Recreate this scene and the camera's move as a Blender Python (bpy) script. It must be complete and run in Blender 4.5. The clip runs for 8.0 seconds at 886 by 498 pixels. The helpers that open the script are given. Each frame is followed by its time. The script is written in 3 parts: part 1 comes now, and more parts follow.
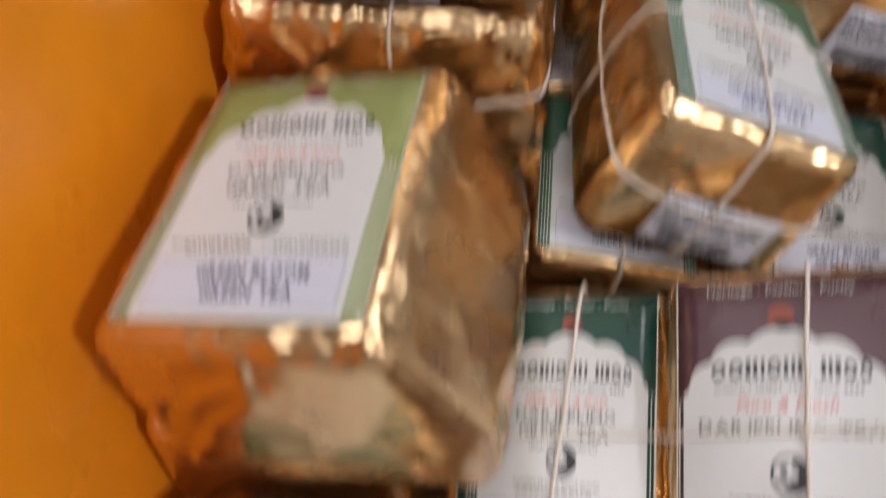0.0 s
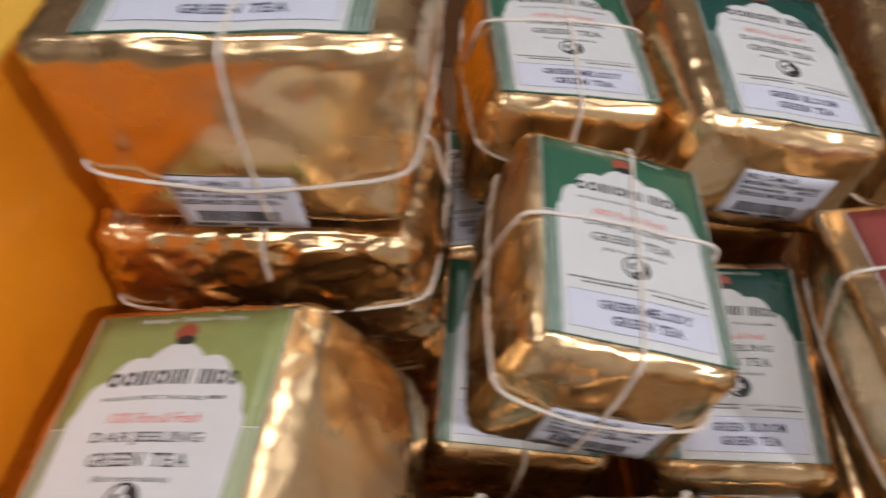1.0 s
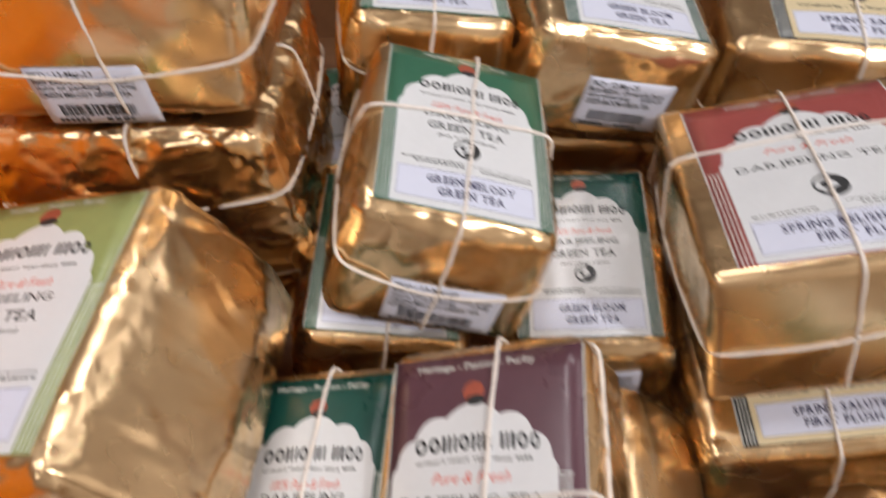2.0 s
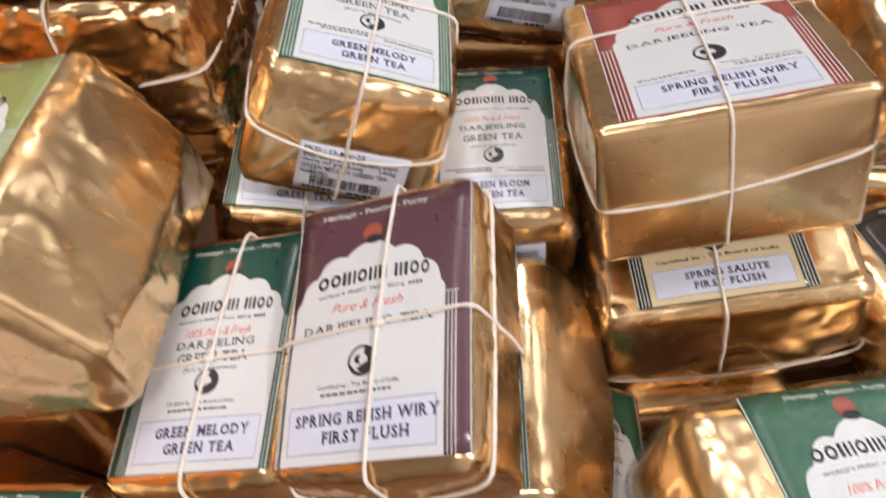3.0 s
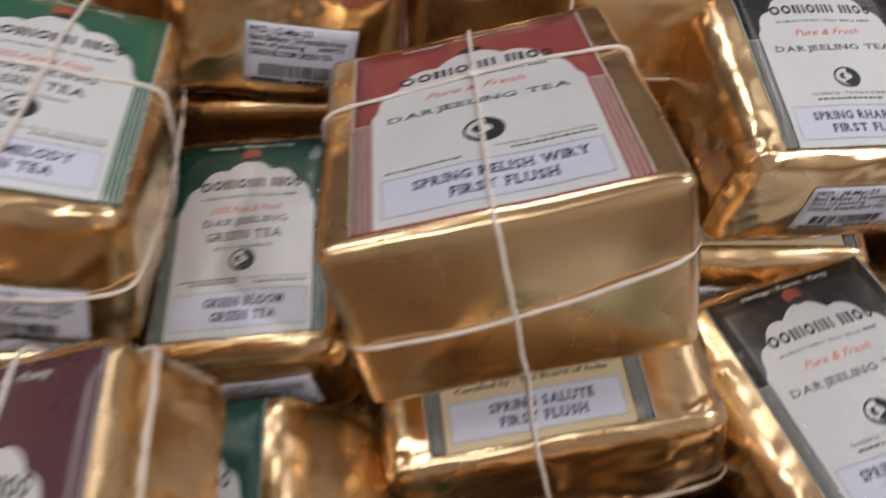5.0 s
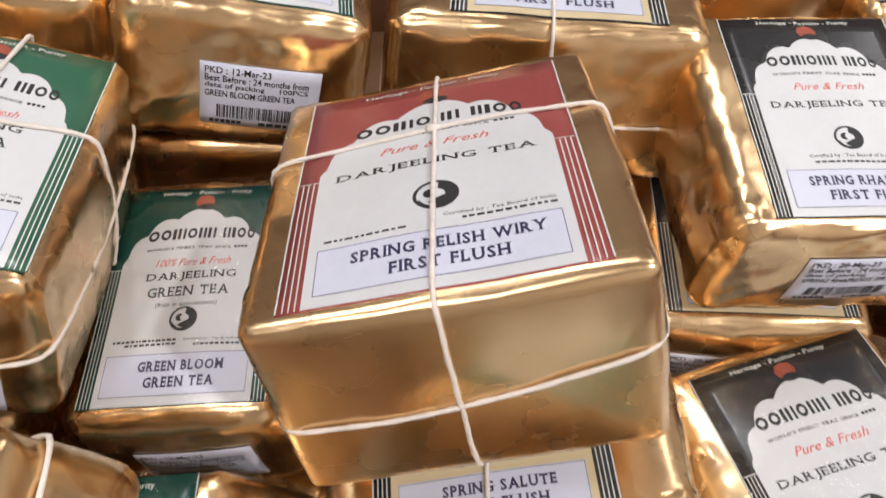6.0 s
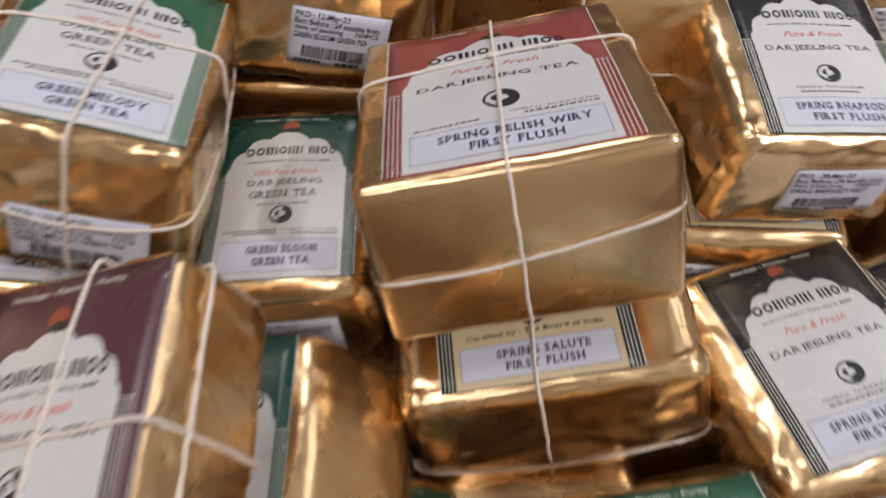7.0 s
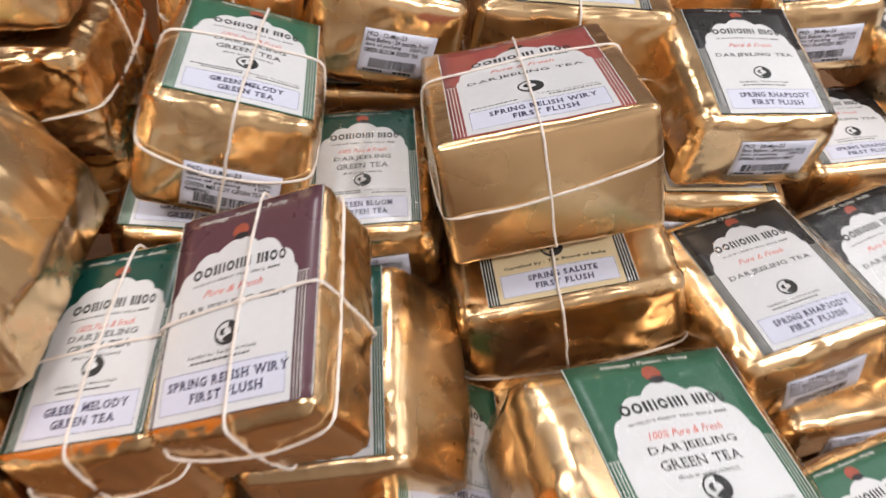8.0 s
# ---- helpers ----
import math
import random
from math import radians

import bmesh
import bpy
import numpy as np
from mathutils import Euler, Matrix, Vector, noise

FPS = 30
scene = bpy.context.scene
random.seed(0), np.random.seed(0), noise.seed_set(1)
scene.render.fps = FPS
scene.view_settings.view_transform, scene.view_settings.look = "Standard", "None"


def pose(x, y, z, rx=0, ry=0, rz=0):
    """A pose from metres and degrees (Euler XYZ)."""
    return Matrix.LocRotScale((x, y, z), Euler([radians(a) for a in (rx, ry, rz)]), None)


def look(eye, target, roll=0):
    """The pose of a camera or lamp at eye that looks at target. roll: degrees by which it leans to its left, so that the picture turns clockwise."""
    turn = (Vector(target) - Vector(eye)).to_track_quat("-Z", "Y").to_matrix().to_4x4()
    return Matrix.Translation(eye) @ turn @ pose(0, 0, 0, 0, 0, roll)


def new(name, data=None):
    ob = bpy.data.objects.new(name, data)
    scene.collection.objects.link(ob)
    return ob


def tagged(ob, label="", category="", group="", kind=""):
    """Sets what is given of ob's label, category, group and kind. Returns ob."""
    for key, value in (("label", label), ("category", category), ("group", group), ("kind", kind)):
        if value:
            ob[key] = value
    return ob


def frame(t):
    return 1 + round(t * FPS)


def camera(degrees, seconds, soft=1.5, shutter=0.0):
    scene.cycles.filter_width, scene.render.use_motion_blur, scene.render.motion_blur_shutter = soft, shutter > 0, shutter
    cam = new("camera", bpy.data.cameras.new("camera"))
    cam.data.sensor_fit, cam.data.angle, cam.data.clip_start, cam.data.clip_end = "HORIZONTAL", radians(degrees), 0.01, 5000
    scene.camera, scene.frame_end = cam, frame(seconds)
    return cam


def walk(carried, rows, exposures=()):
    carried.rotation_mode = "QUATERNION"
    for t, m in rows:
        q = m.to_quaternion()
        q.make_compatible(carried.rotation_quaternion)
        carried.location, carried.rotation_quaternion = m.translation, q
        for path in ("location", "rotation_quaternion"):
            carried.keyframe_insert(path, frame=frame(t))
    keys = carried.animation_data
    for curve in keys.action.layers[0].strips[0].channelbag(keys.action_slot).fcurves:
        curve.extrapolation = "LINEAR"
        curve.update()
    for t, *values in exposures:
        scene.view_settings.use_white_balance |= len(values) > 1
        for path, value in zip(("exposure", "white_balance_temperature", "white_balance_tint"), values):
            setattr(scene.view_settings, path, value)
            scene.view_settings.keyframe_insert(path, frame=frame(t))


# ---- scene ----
cam = camera(60.36, 8.0, soft=1.6, shutter=0.8)
PATH = [
    (0, (0.0129, 0.0021, 0.3755), (-0.0676, 1.2749, -1.1652), -2.10),
    (0.5, (0.0163, 0.0466, 0.4187), (-0.0655, 1.3785, -1.0712), -4.17),
    (1, (0.0577, 0.0587, 0.4164), (-0.0389, 1.3617, -1.0978), -6.20),
    (1.5, (0.0933, 0.0395, 0.4073), (0.0442, 1.3417, -1.1099), -5.47),
    (2, (0.1054, 0.0074, 0.401), (0.0559, 1.3283, -1.1), -6.27),
    (2.2, (0.1152, -0.0055, 0.3955), (0.0819, 1.3127, -1.1084), -6.37),
    (3.3, (0.1321, -0.052, 0.3734), (0.1868, 1.2478, -1.1456), -3.25),
    (3.5, (0.1397, -0.0552, 0.368), (0.2032, 1.2469, -1.1486), -2.82),
    (4, (0.1422, -0.056, 0.3619), (0.1858, 1.2394, -1.1612), -2.62),
    (4.5, (0.1633, -0.0283, 0.353), (0.2165, 1.2724, -1.1653), -4.20),
    (5, (0.2079, 0.0303, 0.3439), (0.358, 1.3413, -1.159), -3.06),
    (5.2, (0.2171, 0.0371, 0.3392), (0.3631, 1.3533, -1.1595), -2.71),
    (6.3, (0.2323, 0.0565, 0.3392), (0.3248, 1.4084, -1.1319), -3.02),
    (6.5, (0.2244, 0.0425, 0.3397), (0.3228, 1.402, -1.1239), -2.56),
    (7, (0.2006, -0.0087, 0.3502), (0.329, 1.3593, -1.1032), -1.71),
    (7.5, (0.1709, -0.061, 0.3751), (0.3691, 1.3353, -1.043), -0.32),
    (8, (0.1534, -0.1061, 0.3903), (0.3632, 1.336, -0.9796), -0.82),
]
walk(cam, [(t, look(eye, target, roll)) for t, eye, target, roll in PATH],
     [(0, -1.27), (0.5, -1.08), (1.0, -1.25), (1.5, -1.36), (2.0, -0.92), (3.3, -0.74), (4.0, -0.88), (4.5, -0.45), (5.0, -1.4), (6.3, -0.7), (6.5, -0.73), (7.0, -1.25), (7.5, -1.6), (8, -0.75)])

# ---- world, lamps, exposure ----
world = bpy.data.worlds.new("world")
scene.world = world
world.use_nodes = True
world.node_tree.nodes["Background"].inputs[0].default_value = (0.9, 0.85, 0.8, 1)
world.node_tree.nodes["Background"].inputs[1].default_value = 0.02

FLOOR, CEIL = -0.82, 1.95


def ceiling_lamp(x, y, sx, sy, watts, turn=0.0):
    data = bpy.data.lights.new("lamp_light", "AREA")
    data.shape, data.size, data.size_y = "RECTANGLE", sx, sy
    data.energy, data.color = watts, (1.0, 0.97, 0.99)
    ob = new("lamp_light", data)
    ob.matrix_world = pose(x, y, CEIL - 0.045, 0, 0, turn)
    return ob


# All unseen: the third follows a shadow's direction, the rest are added fill.
LAMPS = [(0.2, 1.05, 0.36, 0.5, 12), (-0.5, 0.3, 0.36, 0.5, 13), (1.65, -1.3, 0.12, 0.12, 122), (-0.4, -1.3, 0.6, 0.9, 20), (2.2, 1.3, 0.4, 1.0, 5), (1.2, 0.5, 0.4, 1.0, 2)]
for lamp in LAMPS:
    ceiling_lamp(*lamp)


# ---- materials ----
def material(name, colour, rough=0.5, metal=0.0, var=0.12, scale=40.0, bump=0.0, bump_scale=200.0, coat=0.0, rand=0.0):
    """A surface with two scales of variation in colour and gloss, and fine relief."""
    m = bpy.data.materials.new(name)
    m.use_nodes = True
    t = m.node_tree
    b = t.nodes["Principled BSDF"]
    b.inputs["Metallic"].default_value = metal
    b.inputs["Coat Weight"].default_value = coat
    b.inputs["Coat Roughness"].default_value = 0.12
    co = t.nodes.new("ShaderNodeTexCoord")
    n1 = t.nodes.new("ShaderNodeTexNoise")
    n1.inputs["Scale"].default_value, n1.inputs["Detail"].default_value = scale, 5
    n2 = t.nodes.new("ShaderNodeTexNoise")
    n2.inputs["Scale"].default_value, n2.inputs["Detail"].default_value = scale * 9, 3
    for n in (n1, n2):
        t.links.new(co.outputs["Object"], n.inputs["Vector"])
    add = t.nodes.new("ShaderNodeMath")
    add.operation = "ADD"
    t.links.new(n1.outputs["Fac"], add.inputs[0])
    t.links.new(n2.outputs["Fac"], add.inputs[1])
    ramp = t.nodes.new("ShaderNodeMapRange")
    ramp.inputs["From Min"].default_value, ramp.inputs["From Max"].default_value = 0.6, 1.4
    ramp.inputs["To Min"].default_value, ramp.inputs["To Max"].default_value = 1 - var, 1 + var
    t.links.new(add.outputs[0], ramp.inputs["Value"])
    mul = t.nodes.new("ShaderNodeVectorMath")
    mul.operation = "SCALE"
    mul.inputs[0].default_value = colour
    last = ramp.outputs[0]
    if rand:
        info = t.nodes.new("ShaderNodeObjectInfo")
        mr = t.nodes.new("ShaderNodeMapRange")
        mr.inputs["To Min"].default_value, mr.inputs["To Max"].default_value = 1 - rand, 1 + rand
        t.links.new(info.outputs["Random"], mr.inputs["Value"])
        mm = t.nodes.new("ShaderNodeMath")
        mm.operation = "MULTIPLY"
        t.links.new(last, mm.inputs[0])
        t.links.new(mr.outputs[0], mm.inputs[1])
        last = mm.outputs[0]
    t.links.new(last, mul.inputs["Scale"])
    t.links.new(mul.outputs[0], b.inputs["Base Color"])
    rr = t.nodes.new("ShaderNodeMapRange")
    rr.inputs["From Min"].default_value, rr.inputs["From Max"].default_value = 0.3, 0.7
    rr.inputs["To Min"].default_value, rr.inputs["To Max"].default_value = rough * 0.8, rough * 1.2
    t.links.new(n1.outputs["Fac"], rr.inputs["Value"])
    t.links.new(rr.outputs[0], b.inputs["Roughness"])
    if bump:
        n3 = t.nodes.new("ShaderNodeTexNoise")
        n3.inputs["Scale"].default_value, n3.inputs["Detail"].default_value = bump_scale, 4
        t.links.new(co.outputs["Object"], n3.inputs["Vector"])
        bp = t.nodes.new("ShaderNodeBump")
        bp.inputs["Strength"].default_value, bp.inputs["Distance"].default_value = bump, 0.001
        t.links.new(n3.outputs["Fac"], bp.inputs["Height"])
        t.links.new(bp.outputs[0], b.inputs["Normal"])
    return m


def foil_material():
    """Gold metallised film: flat facets with sharp creases between them, in patches, over a smooth sheen."""
    m = material("gold_foil", (0.78, 0.56, 0.318), 0.27, 1.0, 0.05, 30, coat=0.06)
    t = m.node_tree
    b = t.nodes["Principled BSDF"]
    co = next(n for n in t.nodes if n.bl_idname == "ShaderNodeTexCoord")
    info = t.nodes.new("ShaderNodeObjectInfo")
    shift = t.nodes.new("ShaderNodeVectorMath")
    shift.operation = "ADD"
    t.links.new(co.outputs["Object"], shift.inputs[0])
    t.links.new(info.outputs["Random"], shift.inputs[1])
    n1 = t.nodes.new("ShaderNodeTexNoise")
    n1.inputs["Scale"].default_value, n1.inputs["Detail"].default_value, n1.inputs["Distortion"].default_value = 30, 1, 0.4
    t.links.new(shift.outputs[0], n1.inputs["Vector"])
    patch = t.nodes.new("ShaderNodeMapRange")
    patch.inputs["From Min"].default_value, patch.inputs["From Max"].default_value = 0.55, 0.75
    t.links.new(n1.outputs["Fac"], patch.inputs["Value"])
    last = None
    for scale, far in ((60, 0.06), (170, 0.03)):
        v = t.nodes.new("ShaderNodeTexVoronoi")
        v.inputs["Scale"].default_value = scale
        t.links.new(shift.outputs[0], v.inputs["Vector"])
        off = t.nodes.new("ShaderNodeVectorMath")
        off.operation = "SUBTRACT"
        t.links.new(shift.outputs[0], off.inputs[0])
        t.links.new(v.outputs["Position"], off.inputs[1])
        way = t.nodes.new("ShaderNodeVectorMath")
        way.operation = "SUBTRACT"
        way.inputs[1].default_value = (0.5, 0.5, 0.5)
        t.links.new(v.outputs["Color"], way.inputs[0])
        dot = t.nodes.new("ShaderNodeVectorMath")
        dot.operation = "DOT_PRODUCT"
        t.links.new(off.outputs[0], dot.inputs[0])
        t.links.new(way.outputs[0], dot.inputs[1])
        mul = t.nodes.new("ShaderNodeMath")
        mul.operation = "MULTIPLY"
        t.links.new(dot.outputs["Value"], mul.inputs[0])
        t.links.new(patch.outputs[0], mul.inputs[1])
        bp = t.nodes.new("ShaderNodeBump")
        bp.inputs["Strength"].default_value, bp.inputs["Distance"].default_value = 1.0, far
        t.links.new(mul.outputs[0], bp.inputs["Height"])
        if last:
            t.links.new(last.outputs[0], bp.inputs["Normal"])
        last = bp
    soft = t.nodes.new("ShaderNodeBump")
    soft.inputs["Strength"].default_value, soft.inputs["Distance"].default_value = 0.12, 0.004
    t.links.new(n1.outputs["Fac"], soft.inputs["Height"])
    t.links.new(last.outputs[0], soft.inputs["Normal"])
    t.links.new(soft.outputs[0], b.inputs["Normal"])
    return m


def film_material():
    """Clear wrapping film: see-through, with glossy glints."""
    m = bpy.data.materials.new("clear_film")
    m.use_nodes = True
    t = m.node_tree
    t.nodes.remove(t.nodes["Principled BSDF"])
    out = next(n for n in t.nodes if n.bl_idname == "ShaderNodeOutputMaterial")
    clear = t.nodes.new("ShaderNodeBsdfTransparent")
    clear.inputs[0].default_value = (0.99, 0.99, 0.99, 1)
    gloss = t.nodes.new("ShaderNodeBsdfGlossy")
    gloss.inputs["Roughness"].default_value = 0.1
    fr = t.nodes.new("ShaderNodeFresnel")
    fr.inputs["IOR"].default_value = 1.25
    mix = t.nodes.new("ShaderNodeMixShader")
    co = t.nodes.new("ShaderNodeTexCoord")
    n = t.nodes.new("ShaderNodeTexNoise")
    n.inputs["Scale"].default_value, n.inputs["Detail"].default_value, n.inputs["Distortion"].default_value = 60, 3, 1.2
    t.links.new(co.outputs["Object"], n.inputs["Vector"])
    bp = t.nodes.new("ShaderNodeBump")
    bp.inputs["Strength"].default_value, bp.inputs["Distance"].default_value = 0.5, 0.004
    t.links.new(n.outputs["Fac"], bp.inputs["Height"])
    t.links.new(bp.outputs[0], gloss.inputs["Normal"])
    cap = t.nodes.new("ShaderNodeMath")
    cap.operation = "MINIMUM"
    cap.inputs[1].default_value = 0.28
    t.links.new(fr.outputs[0], cap.inputs[0])
    t.links.new(cap.outputs[0], mix.inputs[0])
    t.links.new(clear.outputs[0], mix.inputs[1])
    t.links.new(gloss.outputs[0], mix.inputs[2])
    t.links.new(mix.outputs[0], out.inputs["Surface"])
    return m


FILM = film_material()
FOIL = foil_material()
SHEETS = {
    "green": material("green_print", (0.03, 0.115, 0.068), 0.34, var=0.08),
    "teal": material("dark_green_print", (0.008, 0.062, 0.05), 0.3, var=0.08),
    "leaf": material("leaf_green_print", (0.25, 0.29, 0.105), 0.3, var=0.12, scale=18),
    "red": material("red_print", (0.28, 0.06, 0.055), 0.34, var=0.08),
    "purple": material("purple_print", (0.095, 0.042, 0.055), 0.3, var=0.08),
    "black": material("black_print", (0.026, 0.027, 0.029), 0.26, var=0.15),
}
PANEL = material("ivory_paper", (0.6, 0.615, 0.625), 0.36, var=0.03, coat=0.15)
CREAM = material("cream_paper", (0.6, 0.5, 0.31), 0.36, var=0.03, coat=0.15)
WHITE = material("white_paper", (0.57, 0.595, 0.7), 0.4, var=0.03)
INK = material("dark_ink", (0.018, 0.02, 0.022), 0.45, var=0.1)
NAVY = material("navy_ink", (0.035, 0.033, 0.085), 0.45, var=0.1)
RED = material("red_ink", (0.62, 0.09, 0.05), 0.45, var=0.1)
RUST = material("rust_ink", (0.3, 0.07, 0.04), 0.4, var=0.3, scale=300)
PALE = material("pale_ink", (0.6, 0.62, 0.58), 0.4, var=0.05)
CORD = material("cotton_cord", (0.72, 0.66, 0.6), 0.85, var=0.12, scale=300, bump=0.6, bump_scale=900)
BOARD = material("orange_board", (0.9, 0.31, 0.015), 0.3, var=0.07, scale=7, bump=0.05, bump_scale=60)
# Dark brown imitates shade in the gaps between packets, not another paint.
BOTTOM_SHADE = material("shade_dark_board", (0.16, 0.08, 0.035), 0.6, var=0.2, scale=9)
# Lighter yellow than the board: overhead light put into the edge's colour.
RIM_LIT = material("lit_edge_yellow", (0.72, 0.4, 0.05), 0.45, var=0.06, scale=30)
BRICK = material("dark_brick", (0.12, 0.05, 0.032), 0.75, var=0.35, scale=22, bump=0.6, bump_scale=160, rand=0.25)
MORTAR = material("mortar", (0.5, 0.47, 0.45), 0.9, var=0.2, scale=60, bump=0.5)
WALLS = material("wall_paint", (0.64, 0.59, 0.54), 0.7, var=0.06, scale=2)
CEILING = material("ceiling_paint", (0.78, 0.74, 0.7), 0.8, var=0.04, scale=2)
WOOD = material("floor_wood", (0.24, 0.18, 0.13), 0.45, var=0.3, scale=4)
TABLE = material("table_wood", (0.25, 0.14, 0.07), 0.5, var=0.25, scale=9)
METAL = material("lamp_frame", (0.5, 0.5, 0.5), 0.4, 1.0, 0.05)


def glow(name, colour, strength):
    m = bpy.data.materials.new(name)
    m.use_nodes = True
    b = m.node_tree.nodes["Principled BSDF"]
    b.inputs["Emission Color"].default_value = (*colour, 1)
    b.inputs["Emission Strength"].default_value = strength
    return m


DIFFUSER = glow("lamp_diffuser", (1.0, 0.97, 0.99), 6.0)


# ---- building helpers ----
def part(name, bm, mat, parent=None, label="", smooth=False):
    """Links a bmesh as one mesh object, under a thing or a part."""
    me = bpy.data.meshes.new(name)
    bm.to_mesh(me)
    bm.free()
    me.materials.append(mat)
    if smooth:
        me.shade_smooth()
    ob = new(name, me)
    ob.parent = parent
    return tagged(ob, label)


def box(bm, x0, x1, y0, y1, z0, z1, bevel=0.0):
    r = bmesh.ops.create_cube(bm, size=1.0, matrix=Matrix.Translation(((x0 + x1) / 2, (y0 + y1) / 2, (z0 + z1) / 2)) @ Matrix.Diagonal((x1 - x0, y1 - y0, z1 - z0, 1)))
    if bevel:
        edges = list({e for v in r["verts"] for e in v.link_edges})
        bmesh.ops.bevel(bm, geom=edges, offset=bevel, segments=2, affect="EDGES")
    return bm


def slab(name, dims, mat, parent=None, bevel=0.0, label=""):
    return part(name, box(bmesh.new(), *dims, bevel), mat, parent, label)


def sheet(bm, f, a0, a1, b0, b1, layer, na=8, nb=8):
    """A patch of the surface f between the given edges."""
    vs = [[bm.verts.new(f(a0 + (a1 - a0) * i / na, b0 + (b1 - b0) * j / nb, layer)) for j in range(nb + 1)] for i in range(na + 1)]
    for i in range(na):
        for j in range(nb):
            bm.faces.new((vs[i][j], vs[i + 1][j], vs[i + 1][j + 1], vs[i][j + 1]))
    return bm


def thick_sheet(f, a0, a1, b0, b1, layer, depth, na=10, nb=12):
    """Paper with an edge: a patch with a rim folded back by depth."""
    bm = sheet(bmesh.new(), f, a0, a1, b0, b1, layer, na, nb)
    rim = [e for e in bm.edges if e.is_boundary]
    out = bmesh.ops.extrude_edge_only(bm, edges=rim)
    for v in [g for g in out["geom"] if isinstance(g, bmesh.types.BMVert)]:
        v.co += f(0, 0, -depth) - f(0, 0, 0)
    bmesh.ops.recalc_face_normals(bm, faces=bm.faces)
    return bm


TEXTS = {}
STEMS = {"A": "lb rb", "B": "lt lb", "D": "lt lb", "E": "lt lb rd ru", "F": "lt lb rd", "G": "rm", "H": "lt lb rt rb", "I": "mt mb", "J": "mt", "K": "lt lb rt rb", "L": "lt lb ru",
         "M": "lt lb rt rb", "N": "lt lb rt", "P": "lt lb", "R": "lt lb rb", "S": "ru", "T": "mb ld rd", "U": "lt rt", "V": "lt rt", "W": "lt mt rt", "Y": "lt rt mb"}


def flat_text(words, bold=0.0, shear=0.0):
    """Corners and faces of a piece of writing, as the font gives them."""
    cu = bpy.data.curves.new("writing", "FONT")
    cu.body, cu.resolution_u, cu.offset, cu.shear = words, 2, bold, shear
    ob = bpy.data.objects.new("writing", cu)
    me = ob.to_mesh()
    co, faces = np.array([v.co[:2] for v in me.vertices]), [tuple(p.vertices) for p in me.polygons]
    ob.to_mesh_clear()
    bpy.data.objects.remove(ob)
    bpy.data.curves.remove(cu)
    return co, faces


def serif_text(words, bold):
    """Capitals set one by one, with short feet and ticks on their stems."""
    corners, faces, x = [], [], 0.0
    tall = np.ptp(flat_text("H", bold)[0][:, 1])
    stem = np.ptp(flat_text("I", bold)[0][:, 0])
    for ch in words:
        if ch == " ":
            x += 0.36
            continue
        co, fs = flat_text(ch, bold)
        co[:, 0] = (co[:, 0] - co[:, 0].min()) * 0.94
        wide = co[:, 0].max()
        faces += [tuple(i + len(corners) for i in f) for f in fs]
        corners += [(px + x, py) for px, py in co]
        for mark in STEMS.get(ch, "").split():
            cx = {"l": stem / 2, "m": wide / 2, "r": wide - stem / 2}[mark[0]]
            half, thin = stem * 0.5 + 0.075, 0.045
            x0, x1, y0, y1 = {"t": (cx - half, cx + half, tall - thin, tall), "b": (cx - half, cx + half, 0, thin), "m": (cx - half, cx + half, tall * 0.44, tall * 0.44 + thin),
                              "d": (cx - 0.03, cx + 0.045, tall * 0.72, tall), "u": (cx - 0.03, cx + 0.045, 0, tall * 0.28)}[mark[1]]
            n = len(corners)
            corners += [(x + x0, y0), (x + x1, y0), (x + x1, y1), (x + x0, y1)]
            faces.append((n, n + 1, n + 2, n + 3))
        x += wide + 0.12
    return np.array(corners), faces


def text_shape(words, bold=0.0, shear=0.0, serif=False):
    """Corners and faces of a line of writing, one unit wide about its middle, and its height."""
    key = (words, bold, shear, serif)
    if key not in TEXTS:
        co, faces = serif_text(words, bold) if serif else flat_text(words, bold, shear)
        lo, hi = co.min(0), co.max(0)
        TEXTS[key] = ((co - (lo + hi) / 2) / (hi[0] - lo[0]), faces, (hi[1] - lo[1]) / (hi[0] - lo[0]))
    return TEXTS[key]


def write(bm, f, words, a, b, width, height, layer, bold=0.0, shear=0.0, arc=0.0, serif=False):
    co, faces, ratio = text_shape(words, bold, shear, serif)
    vs = [bm.verts.new(f(a + x * width, b + y * height / ratio + arc * (0.25 - x * x), layer)) for x, y in co]
    for p in faces:
        try:
            bm.faces.new([vs[i] for i in p])
        except ValueError:
            pass
    return bm


def disc(bm, f, a, b, r, layer, start=0.0, end=360.0, inner=0.0, n=20):
    """A disc, ring or sector."""
    out = []
    for i in range(n + 1):
        t = radians(start + (end - start) * i / n)
        out.append((bm.verts.new(f(a + inner * math.cos(t), b + inner * math.sin(t), layer)), bm.verts.new(f(a + r * math.cos(t), b + r * math.sin(t), layer))))
    for (p, q), (s, u) in zip(out, out[1:]):
        bm.faces.new((p, q, u, s))
    return bm


